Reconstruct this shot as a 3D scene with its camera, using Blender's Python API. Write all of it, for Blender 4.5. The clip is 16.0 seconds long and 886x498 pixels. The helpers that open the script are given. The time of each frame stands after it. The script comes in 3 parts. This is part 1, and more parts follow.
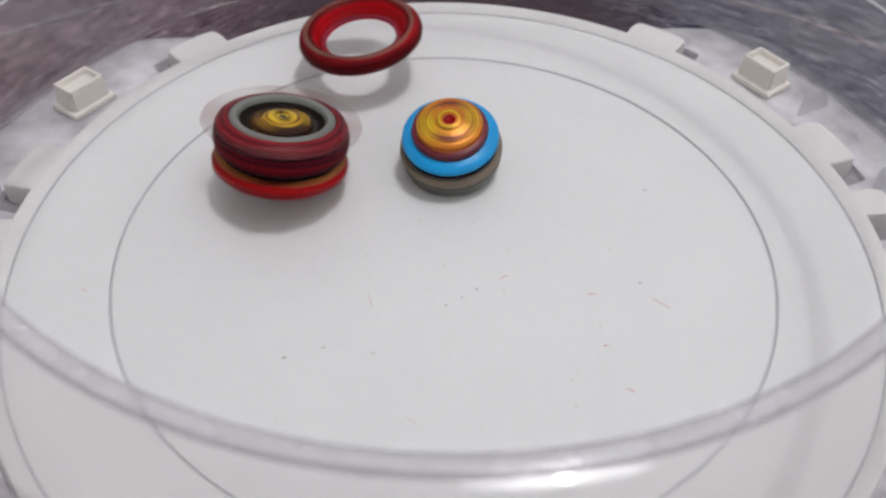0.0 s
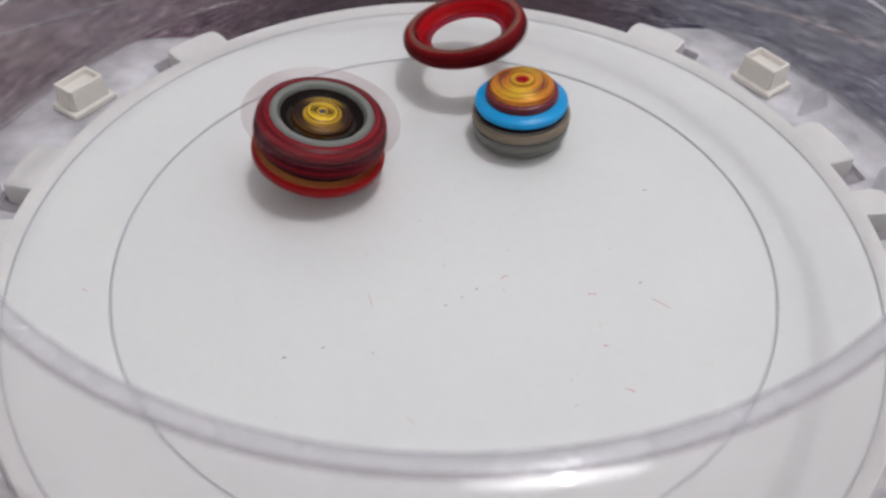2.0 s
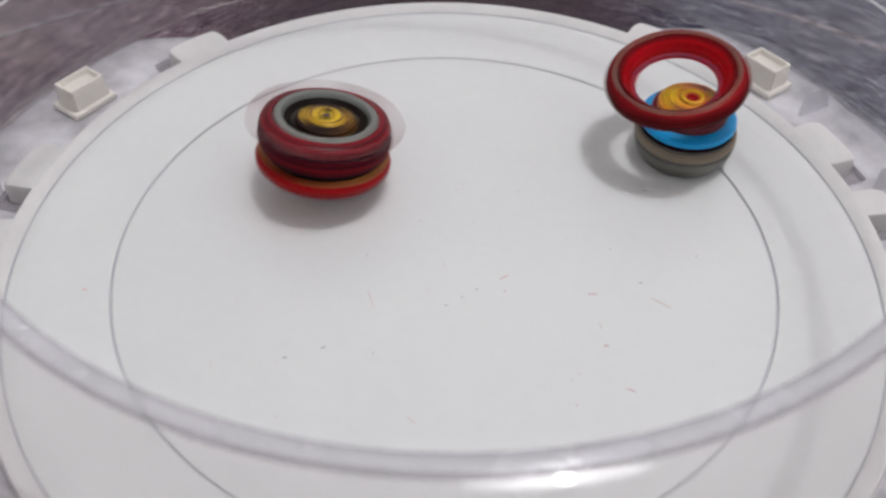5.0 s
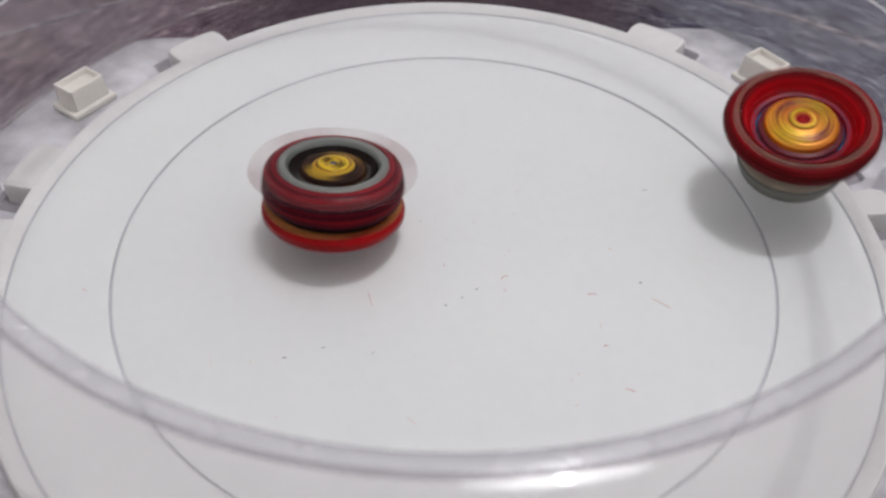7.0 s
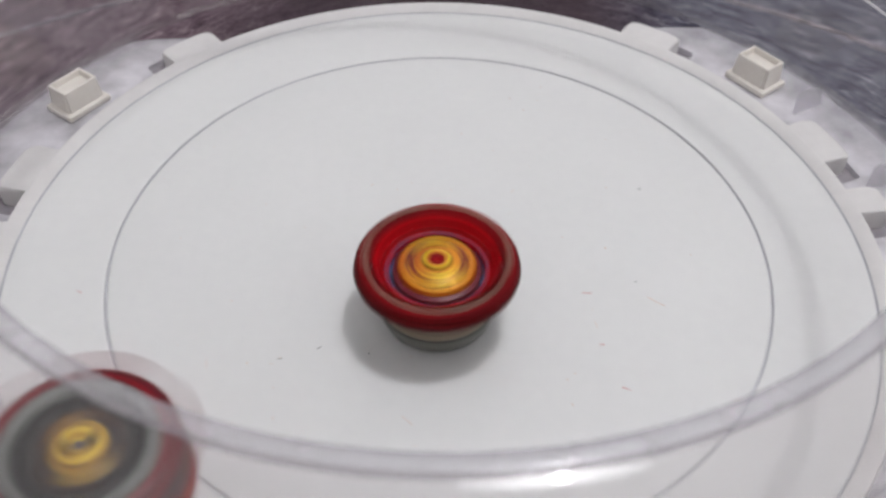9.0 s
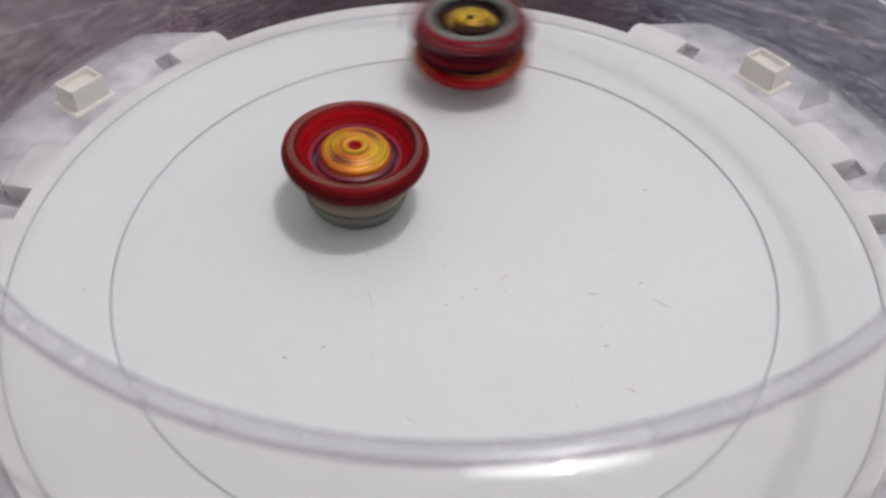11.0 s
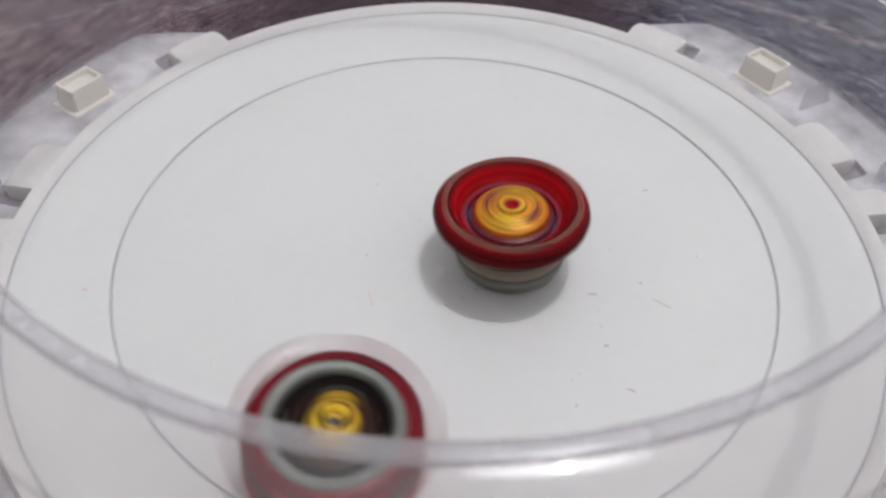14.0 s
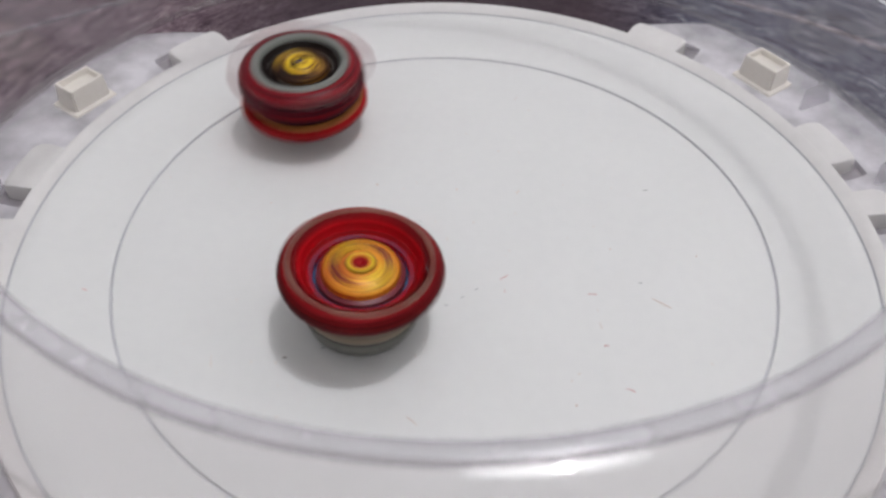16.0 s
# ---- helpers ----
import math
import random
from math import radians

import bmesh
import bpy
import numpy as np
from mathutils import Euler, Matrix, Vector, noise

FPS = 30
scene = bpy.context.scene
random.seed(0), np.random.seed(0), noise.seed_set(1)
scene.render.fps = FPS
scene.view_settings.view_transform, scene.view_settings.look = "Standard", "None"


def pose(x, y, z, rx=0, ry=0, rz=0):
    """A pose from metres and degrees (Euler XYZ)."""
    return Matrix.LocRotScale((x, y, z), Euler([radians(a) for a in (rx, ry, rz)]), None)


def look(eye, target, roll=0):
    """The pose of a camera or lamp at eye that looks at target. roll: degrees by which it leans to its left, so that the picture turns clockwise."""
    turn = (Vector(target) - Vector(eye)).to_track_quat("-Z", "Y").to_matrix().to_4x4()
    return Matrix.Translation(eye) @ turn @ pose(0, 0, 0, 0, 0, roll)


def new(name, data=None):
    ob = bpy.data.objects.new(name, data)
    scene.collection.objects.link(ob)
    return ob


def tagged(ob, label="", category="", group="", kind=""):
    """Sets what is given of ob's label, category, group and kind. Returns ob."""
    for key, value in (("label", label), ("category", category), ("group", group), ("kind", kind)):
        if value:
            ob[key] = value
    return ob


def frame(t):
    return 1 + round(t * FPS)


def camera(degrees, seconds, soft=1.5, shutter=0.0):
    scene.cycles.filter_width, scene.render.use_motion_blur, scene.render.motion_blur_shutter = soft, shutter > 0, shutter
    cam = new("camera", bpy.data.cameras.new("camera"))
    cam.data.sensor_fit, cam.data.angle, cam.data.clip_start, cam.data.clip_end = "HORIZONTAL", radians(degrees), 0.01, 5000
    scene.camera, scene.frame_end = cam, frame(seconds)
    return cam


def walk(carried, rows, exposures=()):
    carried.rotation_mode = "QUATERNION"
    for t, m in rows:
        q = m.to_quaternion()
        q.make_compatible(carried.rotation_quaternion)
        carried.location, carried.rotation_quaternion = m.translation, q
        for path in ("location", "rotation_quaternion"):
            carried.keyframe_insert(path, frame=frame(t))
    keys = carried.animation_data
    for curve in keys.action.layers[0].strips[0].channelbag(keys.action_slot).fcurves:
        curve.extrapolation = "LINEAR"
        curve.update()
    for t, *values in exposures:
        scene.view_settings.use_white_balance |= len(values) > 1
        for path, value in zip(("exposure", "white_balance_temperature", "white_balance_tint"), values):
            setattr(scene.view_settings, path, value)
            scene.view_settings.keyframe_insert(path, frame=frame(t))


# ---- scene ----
# ---------------------------------------------------------------- camera
cam = camera(53.4, 16.0, soft=2.5, shutter=0.9)
cam.data.dof.use_dof, cam.data.dof.focus_distance, cam.data.dof.aperture_fstop = True, 0.285, 13.0
EYE = Vector((-0.0005, -0.1954, 0.2035))
AIM = EYE + 0.28 * Vector((0.0, 0.68845, -0.72529))
# small jolts of the picture: seconds, sideways shift of the aim in mm
JOLTS = [(0.0, 0.0), (4.2, 0.0), (6.2, -0.8), (6.5, -0.9), (6.8, -0.3), (7.1, 0.0), (8.2, 0.2),
         (8.8, 0.4), (9.0, 1.4), (9.4, 0.8), (10.2, 0.0), (11.3, -0.2), (16.0, -0.2)]
walk(cam, [(t, look(EYE, AIM + Vector((mm / 1000, 0, 0)), 1.02)) for t, mm in JOLTS])

# ---------------------------------------------------------------- light
world = bpy.data.worlds.new("room_air")
world.use_nodes = True
world.node_tree.nodes["Background"].inputs["Color"].default_value = (0.6, 0.62, 0.68, 1)
world.node_tree.nodes["Background"].inputs["Strength"].default_value = 0.05
scene.world = world
LAMP_AT = Vector((0.46, 0.16, 2.33))
bulb = bpy.data.lights.new("ceiling_bulb", "POINT")
bulb.energy, bulb.shadow_soft_size, bulb.color = 33.0, 0.035, (0.974, 0.974, 1.0)
new("ceiling_bulb", bulb).location = LAMP_AT
scene.view_settings.exposure = 0.0


# ---------------------------------------------------------------- materials
def nodes_of(name):
    m = bpy.data.materials.new(name)
    m.use_nodes = True
    return m, m.node_tree.nodes, m.node_tree.links, m.node_tree.nodes["Principled BSDF"]


def mottled(name, colours, scale=60.0, rough=0.4, metal=0.0, bump=0.0, coat=0.0, stretch=(1, 1, 1), fine=6.0, spread=(0.3, 0.7), specular=0.5, turned=0.0, share=0.6):
    """A surface whose colours change in patches at two scales, with fine relief."""
    m, n, l, b = nodes_of(name)
    co = n.new("ShaderNodeTexCoord")
    mp = n.new("ShaderNodeMapping")
    mp.inputs["Scale"].default_value = stretch
    l.new(co.outputs["Object"], mp.inputs["Vector"])
    big, small = n.new("ShaderNodeTexNoise"), n.new("ShaderNodeTexNoise")
    big.inputs["Scale"].default_value, big.inputs["Detail"].default_value = scale, 4
    small.inputs["Scale"].default_value, small.inputs["Detail"].default_value = scale * fine, 3
    for x in (big, small):
        l.new(mp.outputs["Vector"], x.inputs["Vector"])
    if turned:
        # fine grain that runs in circles about the axis
        cut, length, join = n.new("ShaderNodeSeparateXYZ"), n.new("ShaderNodeVectorMath"), n.new("ShaderNodeCombineXYZ")
        flat = n.new("ShaderNodeVectorMath")
        flat.operation, length.operation = "MULTIPLY", "LENGTH"
        flat.inputs[1].default_value = (1, 1, 0)
        l.new(co.outputs["Object"], flat.inputs[0])
        l.new(flat.outputs["Vector"], length.inputs[0])
        l.new(co.outputs["Object"], cut.inputs[0])
        l.new(length.outputs["Value"], join.inputs["X"])
        l.new(cut.outputs["Z"], join.inputs["Y"])
        l.new(join.outputs["Vector"], small.inputs["Vector"])
        small.inputs["Scale"].default_value = turned
    mix = n.new("ShaderNodeMath")
    mix.operation = "MULTIPLY_ADD"
    mix.inputs[1].default_value = share if turned else 0.35
    l.new(small.outputs["Fac"], mix.inputs[0])
    sub = n.new("ShaderNodeMath")
    sub.operation = "MULTIPLY"
    sub.inputs[1].default_value = 1 - share if turned else 0.65
    l.new(big.outputs["Fac"], sub.inputs[0])
    l.new(sub.outputs[0], mix.inputs[2])
    ramp = n.new("ShaderNodeValToRGB")
    els = ramp.color_ramp.elements
    while len(els) < len(colours):
        els.new(0.5)
    for i, c in enumerate(colours):
        els[i].position = spread[0] + (spread[1] - spread[0]) * i / max(1, len(colours) - 1)
        els[i].color = (*c, 1)
    l.new(mix.outputs[0], ramp.inputs["Fac"])
    l.new(ramp.outputs["Color"], b.inputs["Base Color"])
    b.inputs["Roughness"].default_value = rough
    b.inputs["Metallic"].default_value = metal
    b.inputs["Coat Weight"].default_value = coat
    b.inputs["Specular IOR Level"].default_value = specular
    if bump:
        bp = n.new("ShaderNodeBump")
        bp.inputs["Strength"].default_value, bp.inputs["Distance"].default_value = bump, 0.001
        l.new(mix.outputs[0], bp.inputs["Height"])
        l.new(bp.outputs["Normal"], b.inputs["Normal"])
    return m


def clear_plastic(name, tint, haze, rough, milk=(0.8, 0.79, 0.82), ior=1.49, edge=1.0, back=0.5, uneven=0.35, grain=45.0, fade=None):
    """Clear moulded plastic: see-through with a tint, gloss by Fresnel and a little milky haze with scuffs."""
    m, n, l, b = nodes_of(name)
    n.remove(b)
    out = n["Material Output"]
    see, gloss, milky = n.new("ShaderNodeBsdfTransparent"), n.new("ShaderNodeBsdfGlossy"), n.new("ShaderNodeBsdfDiffuse")
    see.inputs["Color"].default_value = (*tint, 1)
    milky.inputs["Color"].default_value = (*milk, 1)
    gloss.inputs["Roughness"].default_value = rough
    facing, power, fres = n.new("ShaderNodeLayerWeight"), n.new("ShaderNodeMath"), n.new("ShaderNodeMath")
    facing.inputs["Blend"].default_value = 0.5
    power.operation, fres.operation = "POWER", "MULTIPLY_ADD"
    power.inputs[1].default_value = 5.0
    fres.inputs[1].default_value, fres.inputs[2].default_value = 0.8 * edge, ((ior - 1) / (ior + 1)) ** 2
    l.new(facing.outputs["Facing"], power.inputs[0])
    l.new(power.outputs[0], fres.inputs[0])
    co, no, sc = n.new("ShaderNodeTexCoord"), n.new("ShaderNodeTexNoise"), n.new("ShaderNodeMath")
    no.inputs["Scale"].default_value, no.inputs["Detail"].default_value = grain, 6
    l.new(co.outputs["Object"], no.inputs["Vector"])
    sc.operation = "MULTIPLY_ADD"
    sc.inputs[1].default_value, sc.inputs[2].default_value = haze * 2 * uneven, haze * (1 - uneven)
    l.new(no.outputs["Fac"], sc.inputs[0])
    if fade:
        # frosting that thins out between two distances from the axis
        flat, far, thin, times = n.new("ShaderNodeVectorMath"), n.new("ShaderNodeVectorMath"), n.new("ShaderNodeMapRange"), n.new("ShaderNodeMath")
        flat.operation, far.operation, times.operation = "MULTIPLY", "LENGTH", "MULTIPLY"
        flat.inputs[1].default_value = (1, 1, 0)
        l.new(co.outputs["Object"], flat.inputs[0])
        l.new(flat.outputs["Vector"], far.inputs[0])
        thin.inputs["From Min"].default_value, thin.inputs["From Max"].default_value, thin.inputs["To Min"].default_value, thin.inputs["To Max"].default_value = fade
        l.new(far.outputs["Value"], thin.inputs["Value"])
        l.new(sc.outputs[0], times.inputs[0])
        l.new(thin.outputs["Result"], times.inputs[1])
        sc = times
    a, c = n.new("ShaderNodeMixShader"), n.new("ShaderNodeMixShader")
    l.new(sc.outputs[0], a.inputs["Fac"])
    l.new(see.outputs[0], a.inputs[1])
    through_it, both = n.new("ShaderNodeBsdfTranslucent"), n.new("ShaderNodeMixShader")
    through_it.inputs["Color"].default_value = (*milk, 1)
    both.inputs["Fac"].default_value = back
    l.new(milky.outputs[0], both.inputs[1])
    l.new(through_it.outputs[0], both.inputs[2])
    l.new(both.outputs[0], a.inputs[2])
    l.new(fres.outputs[0], c.inputs["Fac"])
    l.new(a.outputs[0], c.inputs[1])
    l.new(gloss.outputs[0], c.inputs[2])
    l.new(c.outputs[0], out.inputs["Surface"])
    return m


WHITE = mottled("white_plastic", [(0.758, 0.763, 0.762), (0.80, 0.805, 0.80)], 18, 0.25, bump=0.02, fine=14)
WHITE_TAB = mottled("white_tab_plastic", [(0.72, 0.705, 0.70), (0.80, 0.785, 0.78)], 40, 0.5, bump=0.03, specular=0.3)
GROOVE = mottled("groove_grey", [(0.55, 0.555, 0.58), (0.65, 0.655, 0.68)], 60, 0.5)
CREAM = mottled("cream_plastic", [(0.82, 0.77, 0.71), (0.88, 0.84, 0.785)], 90, 0.45, bump=0.04)
CLEAR = clear_plastic("clear_plastic", (0.962, 0.955, 0.953), 0.03, 0.04, uneven=0.9)
# the crown's extra haze stands in for refraction and lens blur
CROWN = clear_plastic("hazed_clear_plastic", (0.965, 0.955, 0.957), 0.055, 0.045, milk=(0.84, 0.83, 0.84), uneven=0.5)
SEAM = clear_plastic("milky_seam_plastic", (0.93, 0.92, 0.94), 0.22, 0.15)
# grey-purple tint standing for the shaded cloth in the ledge gaps
POCKET_FLOOR = clear_plastic("shaded_pocket_plastic", (0.9, 0.88, 0.9), 0.6, 0.3, milk=(0.62, 0.58, 0.62), back=0.15, uneven=0.6, grain=90.0)
RIDGE = clear_plastic("pale_ridge_plastic", (0.95, 0.95, 0.96), 0.7, 0.15, milk=(0.88, 0.88, 0.9))
LIP_EDGE = clear_plastic("dull_edge_plastic", (0.955, 0.945, 0.96), 0.15, 0.2, milk=(0.72, 0.70, 0.73), edge=0.1)
LIP = clear_plastic("clear_lip_plastic", (0.955, 0.945, 0.965), 0.29, 0.16, milk=(0.85, 0.84, 0.86), edge=0.04)
FLANGE = clear_plastic("hazy_flange_plastic", (0.95, 0.94, 0.96), 0.80, 0.25, milk=(0.86, 0.84, 0.88), back=0.15, uneven=0.8, grain=70.0, fade=(0.150, 0.180, 1.0, 0.25))


def fibre_cloth(name):
    """A napped cloth whose fibres lie in short streaks round the stadium; purple-grey on one side, blue-grey on the other."""
    m, n, l, b = nodes_of(name)
    co, cut = n.new("ShaderNodeTexCoord"), n.new("ShaderNodeSeparateXYZ")
    l.new(co.outputs["Object"], cut.inputs[0])

    def calc(op, a, c=None):
        x = n.new("ShaderNodeMath")
        x.operation = op
        for i, v in enumerate((a, c)):
            if v is not None:
                if isinstance(v, (int, float)):
                    x.inputs[i].default_value = v
                else:
                    l.new(v, x.inputs[i])
        return x.outputs[0]

    length, flat = n.new("ShaderNodeVectorMath"), n.new("ShaderNodeVectorMath")
    flat.operation, length.operation = "MULTIPLY", "LENGTH"
    flat.inputs[1].default_value = (1, 1, 0)
    l.new(co.outputs["Object"], flat.inputs[0])
    l.new(flat.outputs["Vector"], length.inputs[0])
    turn = calc("ARCTAN2", cut.outputs["Y"], cut.outputs["X"])
    slant = calc("ADD", calc("MULTIPLY", length.outputs["Value"], 220.0), calc("MULTIPLY", turn, 9.0))
    noises = []
    for along, across, detail in ((16.0, 1.1, 6), (60.0, 7.0, 5)):
        j, x = n.new("ShaderNodeCombineXYZ"), n.new("ShaderNodeTexNoise")
        l.new(calc("MULTIPLY", turn, along), j.inputs["X"])
        l.new(calc("MULTIPLY", slant, across), j.inputs["Y"])
        x.inputs["Scale"].default_value, x.inputs["Detail"].default_value, x.inputs["Roughness"].default_value = 1.0, detail, 0.65
        l.new(j.outputs["Vector"], x.inputs["Vector"])
        noises.append(x.outputs["Fac"])
    tone = calc("ADD", calc("MULTIPLY", noises[0], 0.5), calc("MULTIPLY", noises[1], 0.5))
    ramps = []
    for cols in (((0.060, 0.040, 0.052), (0.135, 0.092, 0.112), (0.205, 0.150, 0.175), (0.40, 0.32, 0.35)), ((0.012, 0.012, 0.028), (0.07, 0.07, 0.105), (0.15, 0.15, 0.195), (0.42, 0.41, 0.44))):
        r = n.new("ShaderNodeValToRGB")
        els = r.color_ramp.elements
        els.new(0.45), els.new(0.55)
        for e, p, c in zip(els, (0.40, 0.47, 0.538, 0.63), cols):
            e.position, e.color = p, (*c, 1)
        l.new(tone, r.inputs["Fac"])
        ramps.append(r.outputs["Color"])
    side = n.new("ShaderNodeMapRange")
    side.inputs["From Min"].default_value, side.inputs["From Max"].default_value = -0.02, 0.10
    l.new(cut.outputs["X"], side.inputs["Value"])
    mix = n.new("ShaderNodeMix")
    mix.data_type = "RGBA"
    l.new(side.outputs["Result"], mix.inputs["Factor"])
    l.new(ramps[0], mix.inputs[6])
    l.new(ramps[1], mix.inputs[7])
    # darker, calmer tone across the middle, set by distance from x = 0
    plum, mid, fade = n.new("ShaderNodeValToRGB"), n.new("ShaderNodeMix"), n.new("ShaderNodeMapRange")
    for e, p, c in zip(plum.color_ramp.elements, (0.35, 0.68), ((0.045, 0.030, 0.040), (0.115, 0.085, 0.10))):
        e.position, e.color = p, (*c, 1)
    l.new(tone, plum.inputs["Fac"])
    fade.inputs["From Min"].default_value, fade.inputs["From Max"].default_value = 0.06, 0.115
    l.new(calc("ABSOLUTE", cut.outputs["X"]), fade.inputs["Value"])
    mid.data_type = "RGBA"
    l.new(fade.outputs["Result"], mid.inputs["Factor"])
    l.new(plum.outputs["Color"], mid.inputs[6])
    l.new(mix.outputs[2], mid.inputs[7])
    l.new(mid.outputs[2], b.inputs["Base Color"])
    bp = n.new("ShaderNodeBump")
    bp.inputs["Strength"].default_value, bp.inputs["Distance"].default_value = 0.9, 0.0015
    l.new(tone, bp.inputs["Height"])
    l.new(bp.outputs["Normal"], b.inputs["Normal"])
    b.inputs["Roughness"].default_value, b.inputs["Specular IOR Level"].default_value = 0.9, 0.1
    return m


CLOTH = fibre_cloth("purple_grey_cloth")
HEM = mottled("pale_frayed_thread", [(0.10, 0.085, 0.10), (0.22, 0.195, 0.22), (0.44, 0.40, 0.43)], 160, 0.9, bump=0.4, specular=0.1)
# room surfaces out of view, kept very pale for bounced light
PLASTER = mottled("white_plaster", [(0.86, 0.855, 0.85), (0.90, 0.895, 0.89)], 3, 0.8, bump=0.1)
TILE = mottled("pale_floor", [(0.68, 0.67, 0.66), (0.77, 0.76, 0.75)], 4, 0.5)

GOLD = mottled("gold_orange_foil", [(0.16, 0.010, 0.006), (0.52, 0.11, 0.008), (0.78, 0.33, 0.012), (0.95, 0.62, 0.09)], 75, 0.38, metal=0.3, turned=850, spread=(0.37, 0.60), share=0.5)
GOLD_DARK = mottled("gold_brown_foil", [(0.004, 0.003, 0.004), (0.030, 0.010, 0.006), (0.30, 0.13, 0.008)], 70, 0.45, turned=900, specular=0.12, spread=(0.40, 0.64), share=0.5)
YELLOW = mottled("yellow_foil", [(0.07, 0.018, 0.005), (0.44, 0.23, 0.006), (0.82, 0.58, 0.022)], 130, 0.40, metal=0.1, turned=1000, spread=(0.38, 0.60), share=0.5, specular=0.3)
RED = mottled("red_plastic", [(0.14, 0.001, 0.003), (0.50, 0.002, 0.007)], 70, 0.36, turned=420, specular=0.10, spread=(0.41, 0.58))
RED_LOW = mottled("deep_red_plastic", [(0.12, 0.001, 0.003), (0.31, 0.0015, 0.004)], 70, 0.32, turned=420, specular=0.12, spread=(0.41, 0.58))
OLIVE = mottled("olive_gold_foil", [(0.02, 0.008, 0.006), (0.24, 0.10, 0.008), (0.62, 0.40, 0.016)], 90, 0.38, turned=600, spread=(0.40, 0.60), share=0.3, specular=0.3)
RED_DULL = mottled("dull_red_plastic", [(0.07, 0.006, 0.014), (0.22, 0.012, 0.025)], 120, 0.38, turned=420, specular=0.35)
MAROON = mottled("dark_maroon_plastic", [(0.008, 0.002, 0.005), (0.045, 0.002, 0.008), (0.17, 0.003, 0.008)], 80, 0.5, turned=520, specular=0.05, spread=(0.40, 0.62))
PINK_EDGE = mottled("worn_red_edge", [(0.03, 0.002, 0.006), (0.16, 0.004, 0.010), (0.40, 0.010, 0.020)], 80, 0.34, turned=700, specular=0.16, spread=(0.38, 0.62), share=0.5)
BAND = mottled("brown_red_band", [(0.02, 0.002, 0.003), (0.11, 0.004, 0.006), (0.27, 0.005, 0.009)], 80, 0.45, turned=600, specular=0.06, spread=(0.38, 0.62), share=0.55)
ORANGE = mottled("orange_brown_stripe", [(0.30, 0.07, 0.02), (0.62, 0.27, 0.08)], 140, 0.5, turned=600, specular=0.2)
BLUE = mottled("sky_blue_plastic", [(0.0, 0.22, 0.58), (0.006, 0.46, 0.90)], 90, 0.32, turned=520, specular=0.35)
NAVY = mottled("navy_plastic", [(0.012, 0.014, 0.05), (0.05, 0.03, 0.09)], 90, 0.35)
GREY = mottled("grey_metal", [(0.12, 0.13, 0.12), (0.30, 0.31, 0.29)], 110, 0.34, metal=0.4, bump=0.05, turned=620)
GREY_DARK = mottled("dark_grey_plastic", [(0.06, 0.06, 0.052), (0.18, 0.175, 0.155)], 110, 0.45, turned=420)
BEIGE = mottled("beige_band", [(0.13, 0.10, 0.07), (0.26, 0.20, 0.14)], 120, 0.4, turned=600)
BLACK = mottled("black_plastic", [(0.002, 0.0015, 0.002), (0.014, 0.008, 0.007)], 140, 0.5, turned=420, specular=0.06)
SMEAR = mottled("worn_brown_grey", [(0.10, 0.03, 0.025), (0.28, 0.16, 0.11)], 150, 0.38, turned=600)
BLADE = clear_plastic("clear_pink_plastic", (0.93, 0.86, 0.87), 0.16, 0.2, milk=(0.30, 0.10, 0.11))
FLECK_RED = mottled("red_fleck", [(0.46, 0.03, 0.03), (0.58, 0.09, 0.08)], 900, 0.6)
FLECK_ORANGE = mottled("orange_fleck", [(0.68, 0.46, 0.34), (0.74, 0.55, 0.44)], 900, 0.6)
FLECK_DARK = mottled("dark_fleck", [(0.06, 0.06, 0.07), (0.14, 0.14, 0.15)], 900, 0.6)


# emission of an unseen disc, added as soft fill beside the bulb
FILL_GLOW, _, _, db = nodes_of("fill_glow")
db.inputs["Base Color"].default_value = (0.85, 0.85, 0.85, 1)
db.inputs["Emission Color"].default_value, db.inputs["Emission Strength"].default_value = (0.974, 0.974, 1.0, 1), 7.3


# ---------------------------------------------------------------- mesh helpers
def finish(name, bm, material, sharp=38.0):
    bmesh.ops.recalc_face_normals(bm, faces=bm.faces)
    for f in bm.faces:
        f.smooth = True
    for e in bm.edges:
        if len(e.link_faces) == 2 and e.calc_face_angle(0) > radians(sharp):
            e.smooth = False
    me = bpy.data.meshes.new(name)
    bm.to_mesh(me)
    bm.free()
    me.materials.append(material)
    return me


def part(name, bm, material, parent=None, label=""):
    ob = new(name, finish(name, bm, material))
    ob.parent = parent
    return tagged(ob, label)


def lathe(profile, segs=96, closed=True, a0=0.0, a1=360.0, lobes=0, depth=0.0):
    """Turns a profile of (radius, height) in mm about the z axis; a part turn gets end caps; lobes scallop the radius."""
    bm = bmesh.new()
    full = abs(a1 - a0) >= 359.9
    count = segs if full else segs + 1
    rings = []
    for i in range(count):
        a = radians(a0 + (a1 - a0) * i / segs)
        k = 1.0 + depth * (0.5 + 0.5 * math.cos(lobes * a)) if lobes else 1.0
        rings.append([bm.verts.new((r * k * math.cos(a) / 1000, r * k * math.sin(a) / 1000, z / 1000)) for r, z in profile])
    m = len(profile)
    for i in range(segs):
        p, q = rings[i], rings[(i + 1) % count]
        for j in range(m if closed else m - 1):
            vs = [p[j], q[j], q[(j + 1) % m], p[(j + 1) % m]]
            bm.faces.new(vs)
    if not full and closed:
        bm.faces.new(rings[0])
        bm.faces.new(rings[-1])
    bmesh.ops.remove_doubles(bm, verts=bm.verts, dist=1e-7)
    return bm


